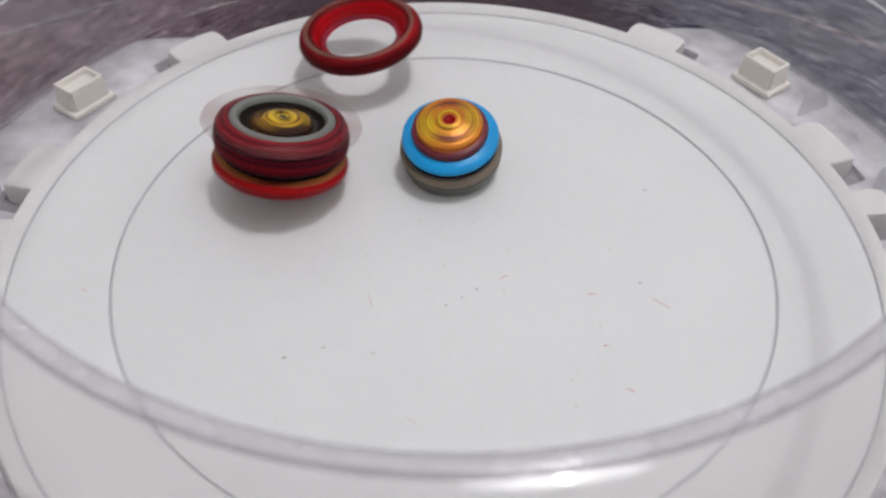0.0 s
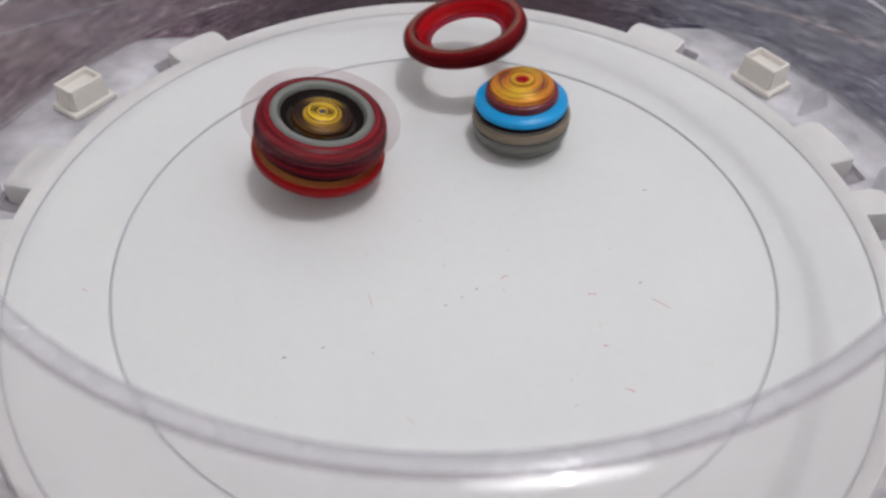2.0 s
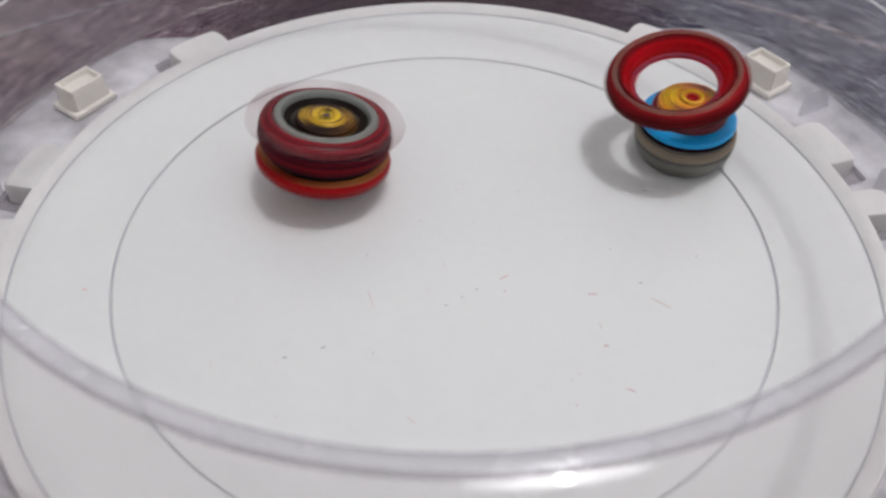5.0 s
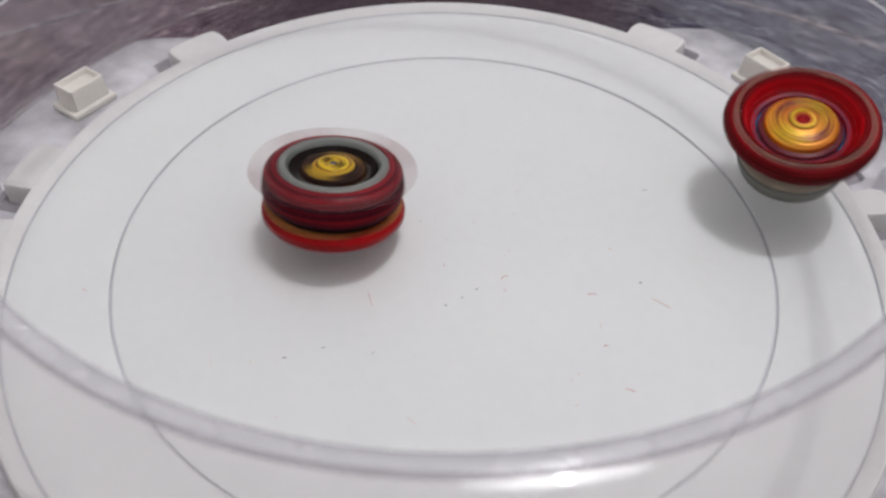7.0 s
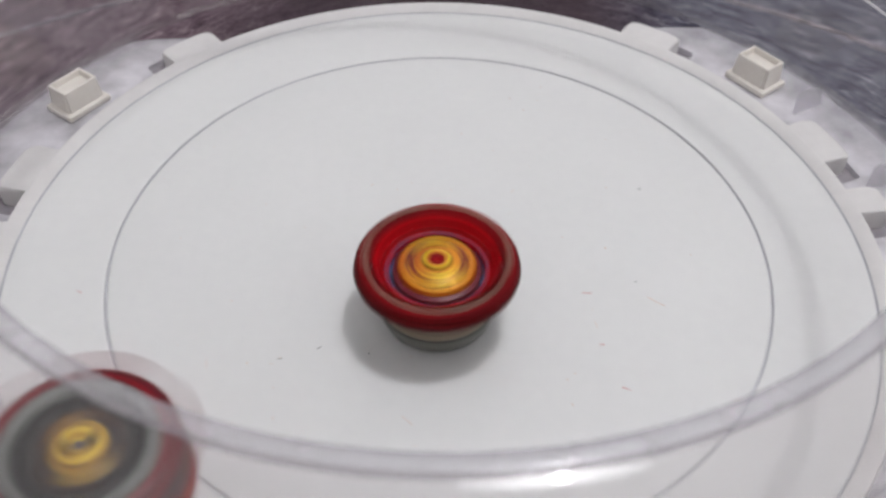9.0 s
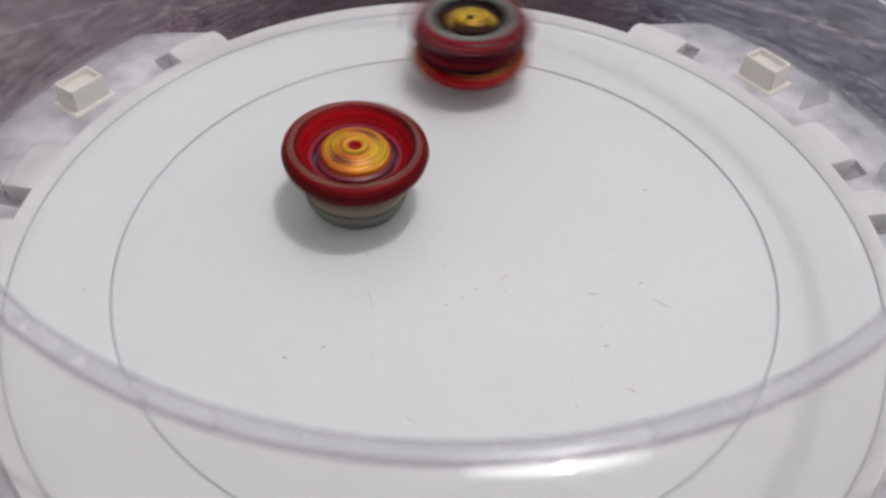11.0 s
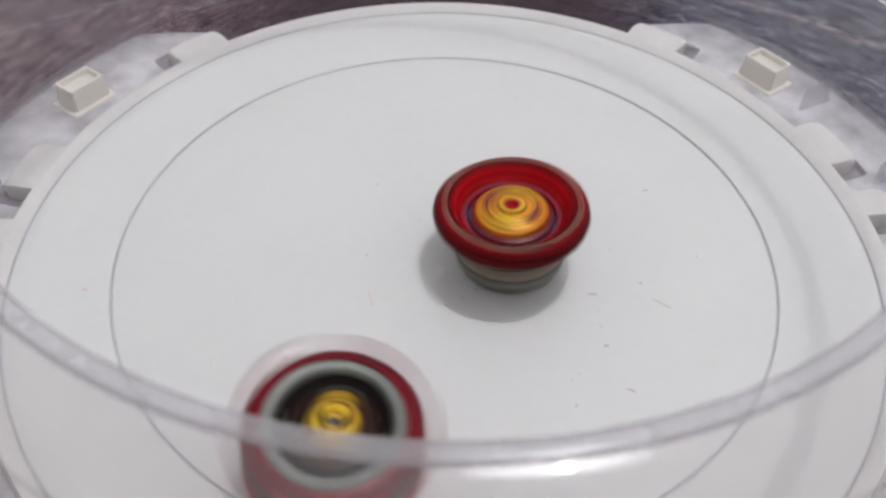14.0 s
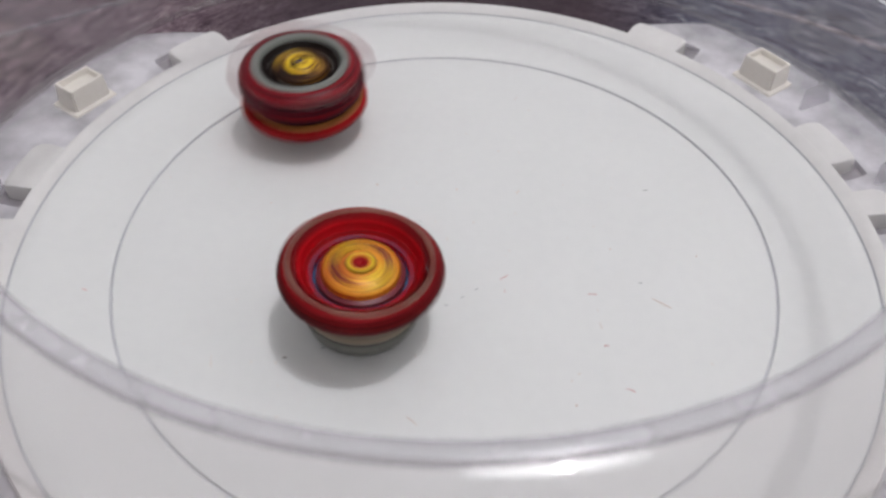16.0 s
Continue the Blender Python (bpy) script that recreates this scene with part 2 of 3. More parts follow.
def box_into(bm, sx, sy, sz, m=Matrix(), bevel=0.0):
    made = bmesh.ops.create_cube(bm, size=1.0, matrix=m @ Matrix.Diagonal((sx, sy, sz, 1)))
    if bevel:
        edges = list({e for v in made["verts"] for e in v.link_edges})
        bmesh.ops.bevel(bm, geom=edges, offset=bevel, segments=2, affect="EDGES", profile=0.5)
    return bm


def empty(name, label, category, kind="", group=""):
    return tagged(new(name), label, category, group, kind)


# ---------------------------------------------------------------- the room
# an unseen room, added to close the scene and bounce lamp light
def build_room():
    for nm, c, s, mat in (("floor", (0, 0, -0.075), (3.6, 3.6, 0.1), TILE),
                          ("wall_north", (0, 1.85, 1.2), (3.6, 0.1, 2.45), PLASTER), ("wall_south", (0, -1.85, 1.2), (3.6, 0.1, 2.45), PLASTER),
                          ("wall_east", (1.85, 0, 1.2), (0.1, 3.6, 2.45), PLASTER), ("wall_west", (-1.85, 0, 1.2), (0.1, 3.6, 2.45), PLASTER),
                          ("ceiling", (0, 0, 2.475), (3.8, 3.8, 0.1), PLASTER)):
        bm = bmesh.new()
        box_into(bm, *s, Matrix.Translation(c))
        tagged(new(nm, finish(nm, bm, mat)), "unseen pale room surface that bounces light onto the stadium", nm.split("_")[0], kind="structure")
    lamp = empty("ceiling_lamp", "round white ceiling lamp over the stadium", "lamp")
    lamp.location = (LAMP_AT.x, LAMP_AT.y, 2.425)
    part("mounting_plate", lathe([(0.1, 0), (400, 0), (400, -18), (390, -22), (0.1, -22)], 64), PLASTER, lamp)
    # wide glowing disc out of view, added to soften the tops' shadows
    part("fill_disc", lathe([(18.5, -22.5), (386, -22.5), (380, -25), (18.5, -25)], 64), FILL_GLOW, lamp, "unseen glowing disc added as soft fill light")
    part("bulb_holder", lathe([(0.1, -24), (18, -24), (16, -34), (0.1, -34)], 24), GREY, lamp)


def build_cloth():
    """A creased cloth under and round the stadium, one sheet."""
    bm = bmesh.new()
    n, size = 110, 0.9
    grid = []
    for i in range(n + 1):
        row = []
        for j in range(n + 1):
            x, y = size * (i / n - 0.5), size * (j / n - 0.5)
            r = math.hypot(x, y)
            k = min(1.0, max(0.0, (r - 0.21) / 0.05))
            z = -0.0065 + k * (0.006 * noise.noise((x * 9, y * 9, 3)) + 0.004 * noise.noise((x * 26 + y * 14, y * 22, 8)))
            row.append(bm.verts.new((x, y, z)))
        grid.append(row)
    for i in range(n):
        for j in range(n):
            bm.faces.new((grid[i][j], grid[i + 1][j], grid[i + 1][j + 1], grid[i][j + 1]))
    ob = new("cloth", finish("cloth", bm, CLOTH, 80))
    tagged(ob, "creased grey-purple woven cloth under the stadium", "cloth")
    # a pale frayed seam sewn across the cloth in a wide arc
    bm, rng, rings = bmesh.new(), random.Random(3), []
    for i in range(261):
        a = radians(40 + 100 * i / 260)
        rad = 0.296 + 0.0012 * noise.noise((i * 0.31, 0, 1))
        c = Vector((0.001 + rad * math.cos(a), -0.106 + rad * math.sin(a), 0))
        r = math.hypot(c.x, c.y)
        k = min(1.0, max(0.0, (r - 0.21) / 0.05))
        z = -0.0065 + k * (0.006 * noise.noise((c.x * 9, c.y * 9, 3)) + 0.004 * noise.noise((c.x * 26 + c.y * 14, c.y * 22, 8)))
        w = rng.uniform(0.0005, 0.0021)
        out = Vector((math.cos(a), math.sin(a), 0))
        rings.append([bm.verts.new(c + out * (w * math.cos(q)) + Vector((0, 0, z + 0.0002 + 0.0009 * math.sin(q)))) for q in (0, 1.05, 2.09, 3.14, 4.71)])
    for p, q in zip(rings, rings[1:]):
        for j in range(5):
            bm.faces.new((p[j], q[j], q[(j + 1) % 5], p[(j + 1) % 5]))
    part("seam", bm, HEM, ob, "pale frayed seam of the cloth")
    # closed underside rests on the floor
    bm = bmesh.new()
    box_into(bm, 0.9, 0.9, 0.012, Matrix.Translation((0, 0, -0.019)))
    part("underlay", bm, CLOTH, ob)


# ---------------------------------------------------------------- the stadium
TABS = [(129.6, 138.5), (163.6, 172.6), (49.2, 58.2), (15.8, 24.8), (5.2, 10.0), (178.5, 186)]


def tab_mesh(a0, a1):
    """A low white lug on the arena's edge, with rounded corners in plan and a rounded top edge."""
    profile = [(0.0, 2.0), (0.3, 3.9), (1.5, 4.3), (10.4, 4.4), (12.2, 3.9), (13.2, 2.8), (13.6, 1.0), (13.6, -5.5), (0.0, -5.5)]
    bm, rows, n = bmesh.new(), [], 28
    for i in range(n + 1):
        u = i / n
        k = max(0.3, (1 - abs(2 * u - 1) ** 5) ** 0.5)
        a = radians(a0 + (a1 - a0) * (0.5 - 0.5 * math.cos(math.pi * u)))
        drop = 1.6 * abs(2 * u - 1) ** 24
        rows.append([bm.verts.new(((137.0 + r * k) * math.cos(a) / 1000, (137.0 + r * k) * math.sin(a) / 1000, (z - drop if z > 0 else z) / 1000)) for r, z in profile])
    m = len(profile)
    for p, q in zip(rows, rows[1:]):
        for j in range(m):
            bm.faces.new((p[j], q[j], q[(j + 1) % m], p[(j + 1) % m]))
    bm.faces.new(rows[0])
    bm.faces.new(rows[-1])
    return bm


def build_stadium():
    st = empty("stadium", "round white plastic spinning-top stadium with two grey ring grooves", "stadium")
    part("arena_floor", lathe([(0.05, -0.4), (50, -0.3), (90, -0.1), (102.5, 0.0), (102.8, -0.05), (103.0, -0.25), (103.0, -5.5), (0.05, -5.5)], 256), WHITE, st)
    part("inner_groove", lathe([(103.0, -0.75), (103.55, -0.75), (103.9, -0.1), (103.9, -5.4), (103.0, -5.4)], 256), GROOVE, st, "grey inner ring groove")
    part("outer_ring", lathe([(103.9, -0.02), (104.1, 0.08), (104.6, 0.16), (105.4, 0.2), (112, 0.55), (120, 1.1), (128, 1.75), (132.7, 2.15), (133.0, 2.0), (133.0, -5.5), (103.9, -5.5)], 256), WHITE, st)
    part("outer_groove", lathe([(133.0, 1.5), (133.5, 1.5), (133.9, 2.1), (133.9, -5.4), (133.0, -5.4)], 256), GROOVE, st, "grey outer ring groove")
    part("outer_edge", lathe([(133.9, 2.15), (134.5, 2.45), (137.0, 4.2), (138.2, 4.2), (138.8, 3.4), (138.8, -5.5), (133.9, -5.5)], 256), WHITE_TAB, st)
    for a0, a1 in TABS:
        part("tab", tab_mesh(a0, a1), WHITE_TAB, st)
    return st


def build_peg(angle, turn):
    peg = empty("socket_peg", "hollow square cream plastic socket beside the arena edge", "peg", group="socket pegs round the arena")
    a = radians(angle)
    peg.matrix_basis = pose(0.1542 * math.cos(a), 0.1542 * math.sin(a), -0.0017, 0, 0, turn)
    bm = bmesh.new()
    box_into(bm, 0.0188, 0.0142, 0.0026, Matrix.Translation((0, 0, 0.0013)), 0.0009)
    part("base_plate", bm, CREAM, peg)
    # tapered hollow box: outer skin, rim and inner skin
    bm = bmesh.new()
    levels = [(7.9, 5.6, 1.6), (7.3, 4.9, 10.4), (7.15, 4.75, 10.9), (6.8, 4.4, 11.1), (6.3, 3.9, 11.0), (6.1, 3.7, 10.6), (6.0, 3.6, 8.8)]
    loops = [[bm.verts.new((sx * w / 1000, sy * d / 1000, z / 1000)) for sx, sy in ((-1, -1), (1, -1), (1, 1), (-1, 1))] for w, d, z in levels]
    for p, q in zip(loops, loops[1:]):
        for i in range(4):
            bm.faces.new((p[i], p[(i + 1) % 4], q[(i + 1) % 4], q[i]))
    bm.faces.new(loops[-1])
    bm.faces.new(loops[0][::-1])
    uprights = [e for e in bm.edges if abs(e.verts[0].co.z - e.verts[1].co.z) > 0.004]
    bmesh.ops.bevel(bm, geom=uprights, offset=0.0007, segments=2, affect="EDGES")
    part("socket_box", bm, CREAM, peg)
    return peg


def build_cover():
    cov = empty("clear_cover", "clear plastic cover ring leaning inwards over the stadium edge", "cover")
    # a milky ledge on both sides, narrowing to nothing across the far end
    for a0, a1, narrow in ((-62, 58.5, 1), (129.0, 242, 0)):
        bm, rows, n = bmesh.new(), [], 420
        ledge = [(0.0, -1.7), (0.85, -1.9), (0.95, -2.4), (1.0, -3.2), (1.0, -4.8), (0.0, -4.6)]
        for i in range(n + 1):
            a = a0 + (a1 - a0) * i / n
            gap = (a1 - a) if narrow else (a - a0)
            k = 0.26 + 0.74 * min(1.0, gap / 9.0) ** 0.8
            # a pocket is left open round each lug, wider on the side towards the front
            open_by = 0.0
            for b0, b1 in TABS:
                lo, hi = (b0 - 2.2, b1 + 0.3) if b1 < 90 else (b0 - 0.3, b1 + 2.2)
                open_by = max(open_by, min(1.0, max(0.0, min(a - lo, hi - a) / 0.7 + 0.5)))
            inside = 139.2 + 12.6 * open_by ** 0.5
            out = max(139.2 + 35.5 * k, inside + 2.0)
            rows.append([bm.verts.new(((inside + (out - inside) * r) * math.cos(radians(a)) / 1000, (inside + (out - inside) * r) * math.sin(radians(a)) / 1000, z / 1000)) for r, z in ledge])
        for p, q in zip(rows, rows[1:]):
            for j in range(len(ledge)):
                bm.faces.new((p[j], q[j], q[(j + 1) % len(ledge)], p[(j + 1) % len(ledge)]))
        bm.faces.new(rows[0])
        bm.faces.new(rows[-1])
        part("flange", bm, FLANGE, cov, "milky ledge of the cover")
    # floors added in the gaps, so that these show grey, not deep shade
    for b0, b1 in TABS:
        lo, hi = (b0 - 3.0, b1 + 0.6) if b1 < 90 else (b0 - 0.6, b1 + 3.0)
        part("pocket_floor", lathe([(139.4, -3.9), (153.2, -4.0), (153.2, -4.6), (139.4, -4.6)], 16, True, lo, hi), POCKET_FLOOR, cov, "floor added under the gap round a lug, tinted for the shade there")
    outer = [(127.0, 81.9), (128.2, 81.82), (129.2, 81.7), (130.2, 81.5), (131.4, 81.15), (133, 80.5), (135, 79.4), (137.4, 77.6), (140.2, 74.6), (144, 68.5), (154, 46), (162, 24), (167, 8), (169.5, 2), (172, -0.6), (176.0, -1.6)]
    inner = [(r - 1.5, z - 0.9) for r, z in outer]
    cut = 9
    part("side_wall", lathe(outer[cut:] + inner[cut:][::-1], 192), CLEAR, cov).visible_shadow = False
    part("crown", lathe(outer[:cut + 1] + inner[1:cut + 1][::-1] + [(126.4, 80.7)], 192), CROWN, cov, "rounded crown of the cover with added haze").visible_shadow = False
    for a in (28.0, 11.5, 4.5, 172.0):
        bm = lathe([(150.5, -0.9), (164.5, -0.9), (160.5, 7.5), (158.0, 8.6), (152.0, 8.6), (150.5, 7.0)], 2, True, a, a + 0.55)
        part("clip", bm, SEAM, cov, "small clear upright clip").visible_shadow = False
    ridge = [(151.3 + 0.45 * math.cos(radians(a)), 52.6 + 0.45 * math.sin(radians(a))) for a in range(0, 360, 45)]
    part("ridge", lathe(ridge, 192), RIDGE, cov, "thin pale ridge round the cover wall").visible_shadow = False
    lip = [(122.9, 80.4), (123.1, 80.75), (124.2, 81.3), (125.4, 81.8), (126.4, 82.05), (127.1, 81.9), (127.5, 81.2), (127.4, 80.0), (126.6, 79.1), (125.2, 79.0), (123.8, 79.6)]
    part("lip", lathe(lip, 192), LIP, cov, "thick rounded clear lip")
    for r, z, w in ((123.1, 80.0, 0.45), (127.3, 80.3, 0.5)):
        edge = [(r + w * math.cos(radians(a)), z + w * math.sin(radians(a))) for a in range(0, 360, 45)]
        part("lip_edge", lathe(edge, 192), LIP_EDGE, cov, "darker moulded edge of the lip")
    for a in (66.0, 118.0):
        bm = lathe([(163.4, 2.0), (165.2, 2.0), (160.6, 20), (154.4, 38), (152.6, 38), (158.8, 20)], 2, True, a, a + 0.5)
        part("rib", bm, SEAM, cov, "milky seam").visible_shadow = False
    return cov


def build_flecks():
    first = [(-22.2, -23.8, -74, 6.5, "r"), (18.4, -13.8, 38, 3.2, "r"), (-34.4, -42.0, 35, 1.5, "d"), (52.2, -54.9, -24, 2.6, "r"), (-65.8, -47.8, -79, 4.4, "o"),
             (67.9, 27.2, 2, 1.6, "d"), (9.9, -18.8, 25, 1.1, "d"), (5.6, -22.1, 25, 1.1, "d"), (0.7, -25.5, 25, 1.1, "d"), (45.0, -20.0, 1, 2.8, "r"),
             (46.3, -32.3, -81, 2.6, "o"), (47.1, -39.6, 1, 1.6, "r"), (18.5, -19.3, -81, 1.8, "r")]
    more = [(65.7, -23.1, -35, 6.0, "o"), (-45.2, -46.0, 19, 1.3, "d"), (-108.6, -22.7, -24, 2.1, "r"), (-8.1, 10.2, 1, 0.8, "d"), (-0.2, -9.2, -75, 1.5, "r"),
            (-20.0, -43.7, 34, 0.8, "d"), (-8.2, -66.2, -41, 4.2, "o"), (60.4, -15.1, 1, 1.0, "d"), (-109.7, 50.4, 45, 0.9, "d"), (24.3, 25.2, 55, 2.1, "o"), (-24.7, -5.5, 57, 1.2, "r")]
    rng = random.Random(5)
    for x, y, a, length, c in first + more:
        # a thin curved shaving, thicker in the middle
        bm = bmesh.new()
        top, low = [], []
        bend = rng.uniform(-0.12, 0.12)
        for i in range(6):
            u = i / 5 - 0.5
            w = (0.028 if c != "o" else 0.026) * (1 - (2 * u) ** 2 * 0.8)
            px, py = u * length, bend * length * (0.25 - u * u)
            top.append(bm.verts.new((px / 1000, (py + w) / 1000, 0.00006)))
            low.append(bm.verts.new((px / 1000, (py - w) / 1000, 0.00006)))
        for i in range(5):
            bm.faces.new((low[i], low[i + 1], top[i + 1], top[i]))
        made = bmesh.ops.extrude_face_region(bm, geom=bm.faces[:])
        for v in made["geom"]:
            if isinstance(v, bmesh.types.BMVert):
                v.co.z -= 0.0002
        ob = new("plastic_fleck", finish("plastic_fleck", bm, {"r": FLECK_RED, "d": FLECK_DARK, "o": FLECK_ORANGE}[c]))
        r = math.hypot(x, y)
        ob.matrix_basis = pose(x / 1000, y / 1000, 0.00005 if r < 103 else 0.0009, 0, 0, a)
        tone = {"r": "tiny red", "d": "tiny dark", "o": "tiny pale orange"}[c]
        tagged(ob, tone + " plastic shaving lying on the white arena floor", "fleck", "flecks on the arena floor")


def build_dust():
    """Fine pale crumbs scattered over the arena floor."""
    rng = random.Random(11)
    bm = bmesh.new()
    for _ in range(60):
        r, a = 0.100 * rng.random() ** 0.5, rng.uniform(0, 6.2832)
        size = rng.uniform(0.00005, 0.00011)
        m = Matrix.Translation((r * math.cos(a), r * math.sin(a), -0.0001)) @ Matrix.Rotation(rng.uniform(0, 3.1), 4, "Z") @ Matrix.Diagonal((size * rng.uniform(1, 5), size, 0.0002, 1))
        bmesh.ops.create_icosphere(bm, subdivisions=1, radius=1.0, matrix=m)
    ob = new("dust", finish("dust", bm, FLECK_ORANGE))
    tagged(ob, "fine pale orange crumbs scattered on the arena floor", "dust", kind="stuff")


# ---------------------------------------------------------------- the tops
def build_big_top():
    top = empty("spinner", "red and black spinning top with grey ring and gold hub, spinning", "spinning top")
    def turned(profile, *rest, **more):
        # the drawing's sizes brought to the top's true size
        return lathe([(r * 0.95, z * 0.92) for r, z in profile], *rest, **more)

    part("tip", turned([(0.05, 0), (1.6, 0.2), (2.6, 1.4), (6, 3.6), (10, 7.5), (12, 10), (0.05, 10)], 48), BLACK, top)
    lower = part("lower_disc", turned([(9, 8.0), (18.5, 8.2), (21.8, 9.4), (23.2, 11.2), (23.3, 13.2), (22.2, 14.6), (9, 15.0)], 96, True, lobes=6, depth=0.02), RED_LOW, top, "bright red lower disc")
    for k in range(2):
        a = 180 * k
        part("stripe", turned([(20.2, 14.6), (22.4, 14.5), (22.6, 15.1), (21.4, 15.8), (20.0, 15.9)], 20, True, a - 60, a + 60), ORANGE, lower, "orange-brown stripe")
    part("waist", turned([(8, 14.6), (20.4, 15.5), (20.4, 17.4), (8, 18)], 96), BLACK, top)
    upper = part("upper_body", turned([(8, 17.2), (20.5, 17.4), (22.2, 18.6), (22.8, 21.4), (22.6, 24.4), (21.8, 26.2), (8, 26.4)], 96, True, lobes=4, depth=0.03), MAROON, top, "dark maroon upper body")
    part("rim", turned([(17.6, 26.0), (21.9, 25.4), (22.3, 26.6), (21.4, 28.4), (19.6, 29.4), (17.8, 29.6)], 96, True, lobes=4, depth=0.025), PINK_EDGE, top, "worn red rim")
    part("grey_ring", turned([(14.2, 26.0), (17.7, 26.0), (17.9, 29.4), (17.2, 30.2), (15.4, 30.0), (14.4, 28.8)], 96), GREY, top, "grey metal ring")
    part("recess", turned([(0.05, 25.0), (14.3, 25.0), (14.3, 28.4), (13.2, 27.2), (10.4, 26.6), (0.05, 26.6)], 96), BLACK, top, "black recess")
    hub = part("hub", turned([(0.05, 26.4), (10.5, 26.6), (9.9, 28.2), (7.4, 29.0), (6.4, 28.9), (0.05, 28.9)], 72, True, lobes=5, depth=0.05), GOLD_DARK, top, "brown and gold hub")
    part("hub_cap", turned([(1.3, 28.8), (6.4, 28.8), (5.7, 29.7), (3.2, 30.3), (1.3, 30.1)], 64, True, lobes=2, depth=0.12), YELLOW, hub, "yellow foil cap")
    for k in range(2):
        a = 180 * k + 35
        part("hub_wing", turned([(5.2, 28.7), (9.2, 28.1), (9.4, 28.7), (7.4, 29.5), (5.4, 29.5)], 8, True, a - 26, a + 26), OLIVE, hub, "raised olive-gold wing on the hub")
        part("hub_slot", turned([(1.6, 29.6), (4.6, 29.4), (4.4, 30.1), (2.8, 30.5), (1.6, 30.4)], 6, True, a + 50, a + 105), GOLD_DARK, hub, "dark slot in the cap")
    part("hub_dot", turned([(0.05, 28.8), (1.3, 28.8), (1.3, 29.8), (0.05, 29.8)], 32), NAVY, hub, "navy centre dot")
    for k in range(4):
        a = 90 * k
        bm = turned([(21.6, 26.6), (26.0, 27.2), (27.2, 27.9), (26.8, 28.8), (24.4, 29.3), (21.2, 28.8)], 10, True, a - 20, a + 20)
        part("blade", bm, BLADE, upper, "clear pinkish blade")
    for k in range(6):
        a = 60 * k + 20
        part("stud", turned([(10.8, 26.2), (12.0, 26.6), (12.0, 27.2), (11.0, 27.4)], 4, True, a - 7, a + 7), GOLD_DARK if k % 2 else GREY_DARK, top)
    return top


def build_small_top():
    top = empty("spinner_core", "small spinning top core with gold cap, blue disc and grey base", "spinning top")
    def turned(profile, *rest, **more):
        # the drawing's heights brought to the core's true height
        return lathe([(r, z * 0.945) for r, z in profile], *rest, **more)

    part("tip", turned([(0.05, 0), (2.2, 0.2), (4.5, 0.5), (9, 1.1), (9, 6.2), (0.05, 6.2)], 48), GREY_DARK, top)
    part("base_ring", turned([(7, 1.0), (14.0, 0.8), (15.5, 1.9), (16.7, 5.0), (17.2, 8.4), (16.4, 9.4), (7, 9.4)], 96, True, lobes=3, depth=0.012), GREY_DARK, top, "dark grey base ring")
    part("pale_band", turned([(8.0, 9.0), (17.1, 9.1), (17.5, 10.2), (17.3, 11.8), (16.6, 12.6), (8.0, 12.4)], 96), BEIGE, top, "beige grey band")
    part("steel_ring", turned([(9, 11.2), (16.1, 12.6), (16.4, 13.6), (9, 14.2)], 96), GREY, top, "grey metal ring")
    part("dark_ring", turned([(9, 13.6), (16.2, 13.7), (16.4, 14.8), (9, 15.0)], 96), MAROON, top)
    part("blue_disc", turned([(9, 14.6), (15.7, 14.7), (16.3, 15.8), (16.1, 17.2), (14.6, 18.4), (9, 18.8)], 96, True, lobes=3, depth=0.012), BLUE, top, "sky-blue disc")
    part("collar", turned([(8, 18.0), (12.6, 18.2), (12.9, 19.6), (12.6, 21.2), (11.5, 21.8), (8, 21.8)], 96), RED_DULL, top, "dark red collar")
    cap = part("cap", turned([(2.0, 20.2), (11.2, 20.4), (11.2, 22.4), (10.6, 23.6), (9.4, 24.2), (8.6, 24.1), (7.8, 24.7), (4.6, 25.1), (2.4, 25.5), (1.8, 25.0)], 84, True, lobes=3, depth=0.02), GOLD, top, "orange and gold foil cap")
    part("cap_ridge", turned([(2.6, 25.0), (4.6, 24.9), (4.2, 25.7), (3.1, 25.8)], 48, True, 20, 300), YELLOW, cap)
    for k in range(2):
        a = 180 * k + 10
        part("cap_wing", turned([(5.0, 24.8), (9.4, 23.9), (10.2, 23.9), (9.0, 24.8), (5.2, 25.3)], 8, True, a - 32, a + 32), YELLOW, cap, "raised yellow wing on the cap")
        part("cap_slot", turned([(6.4, 24.5), (8.8, 24.0), (8.8, 24.5), (6.6, 25.0)], 6, True, a + 55, a + 100), RED_DULL, cap, "dark red slot on the cap")
    part("hole", turned([(0.05, 20.4), (2.1, 20.4), (2.1, 25.2), (1.6, 25.3), (0.05, 24.6)], 32), RED, cap, "red centre hole")
    return top


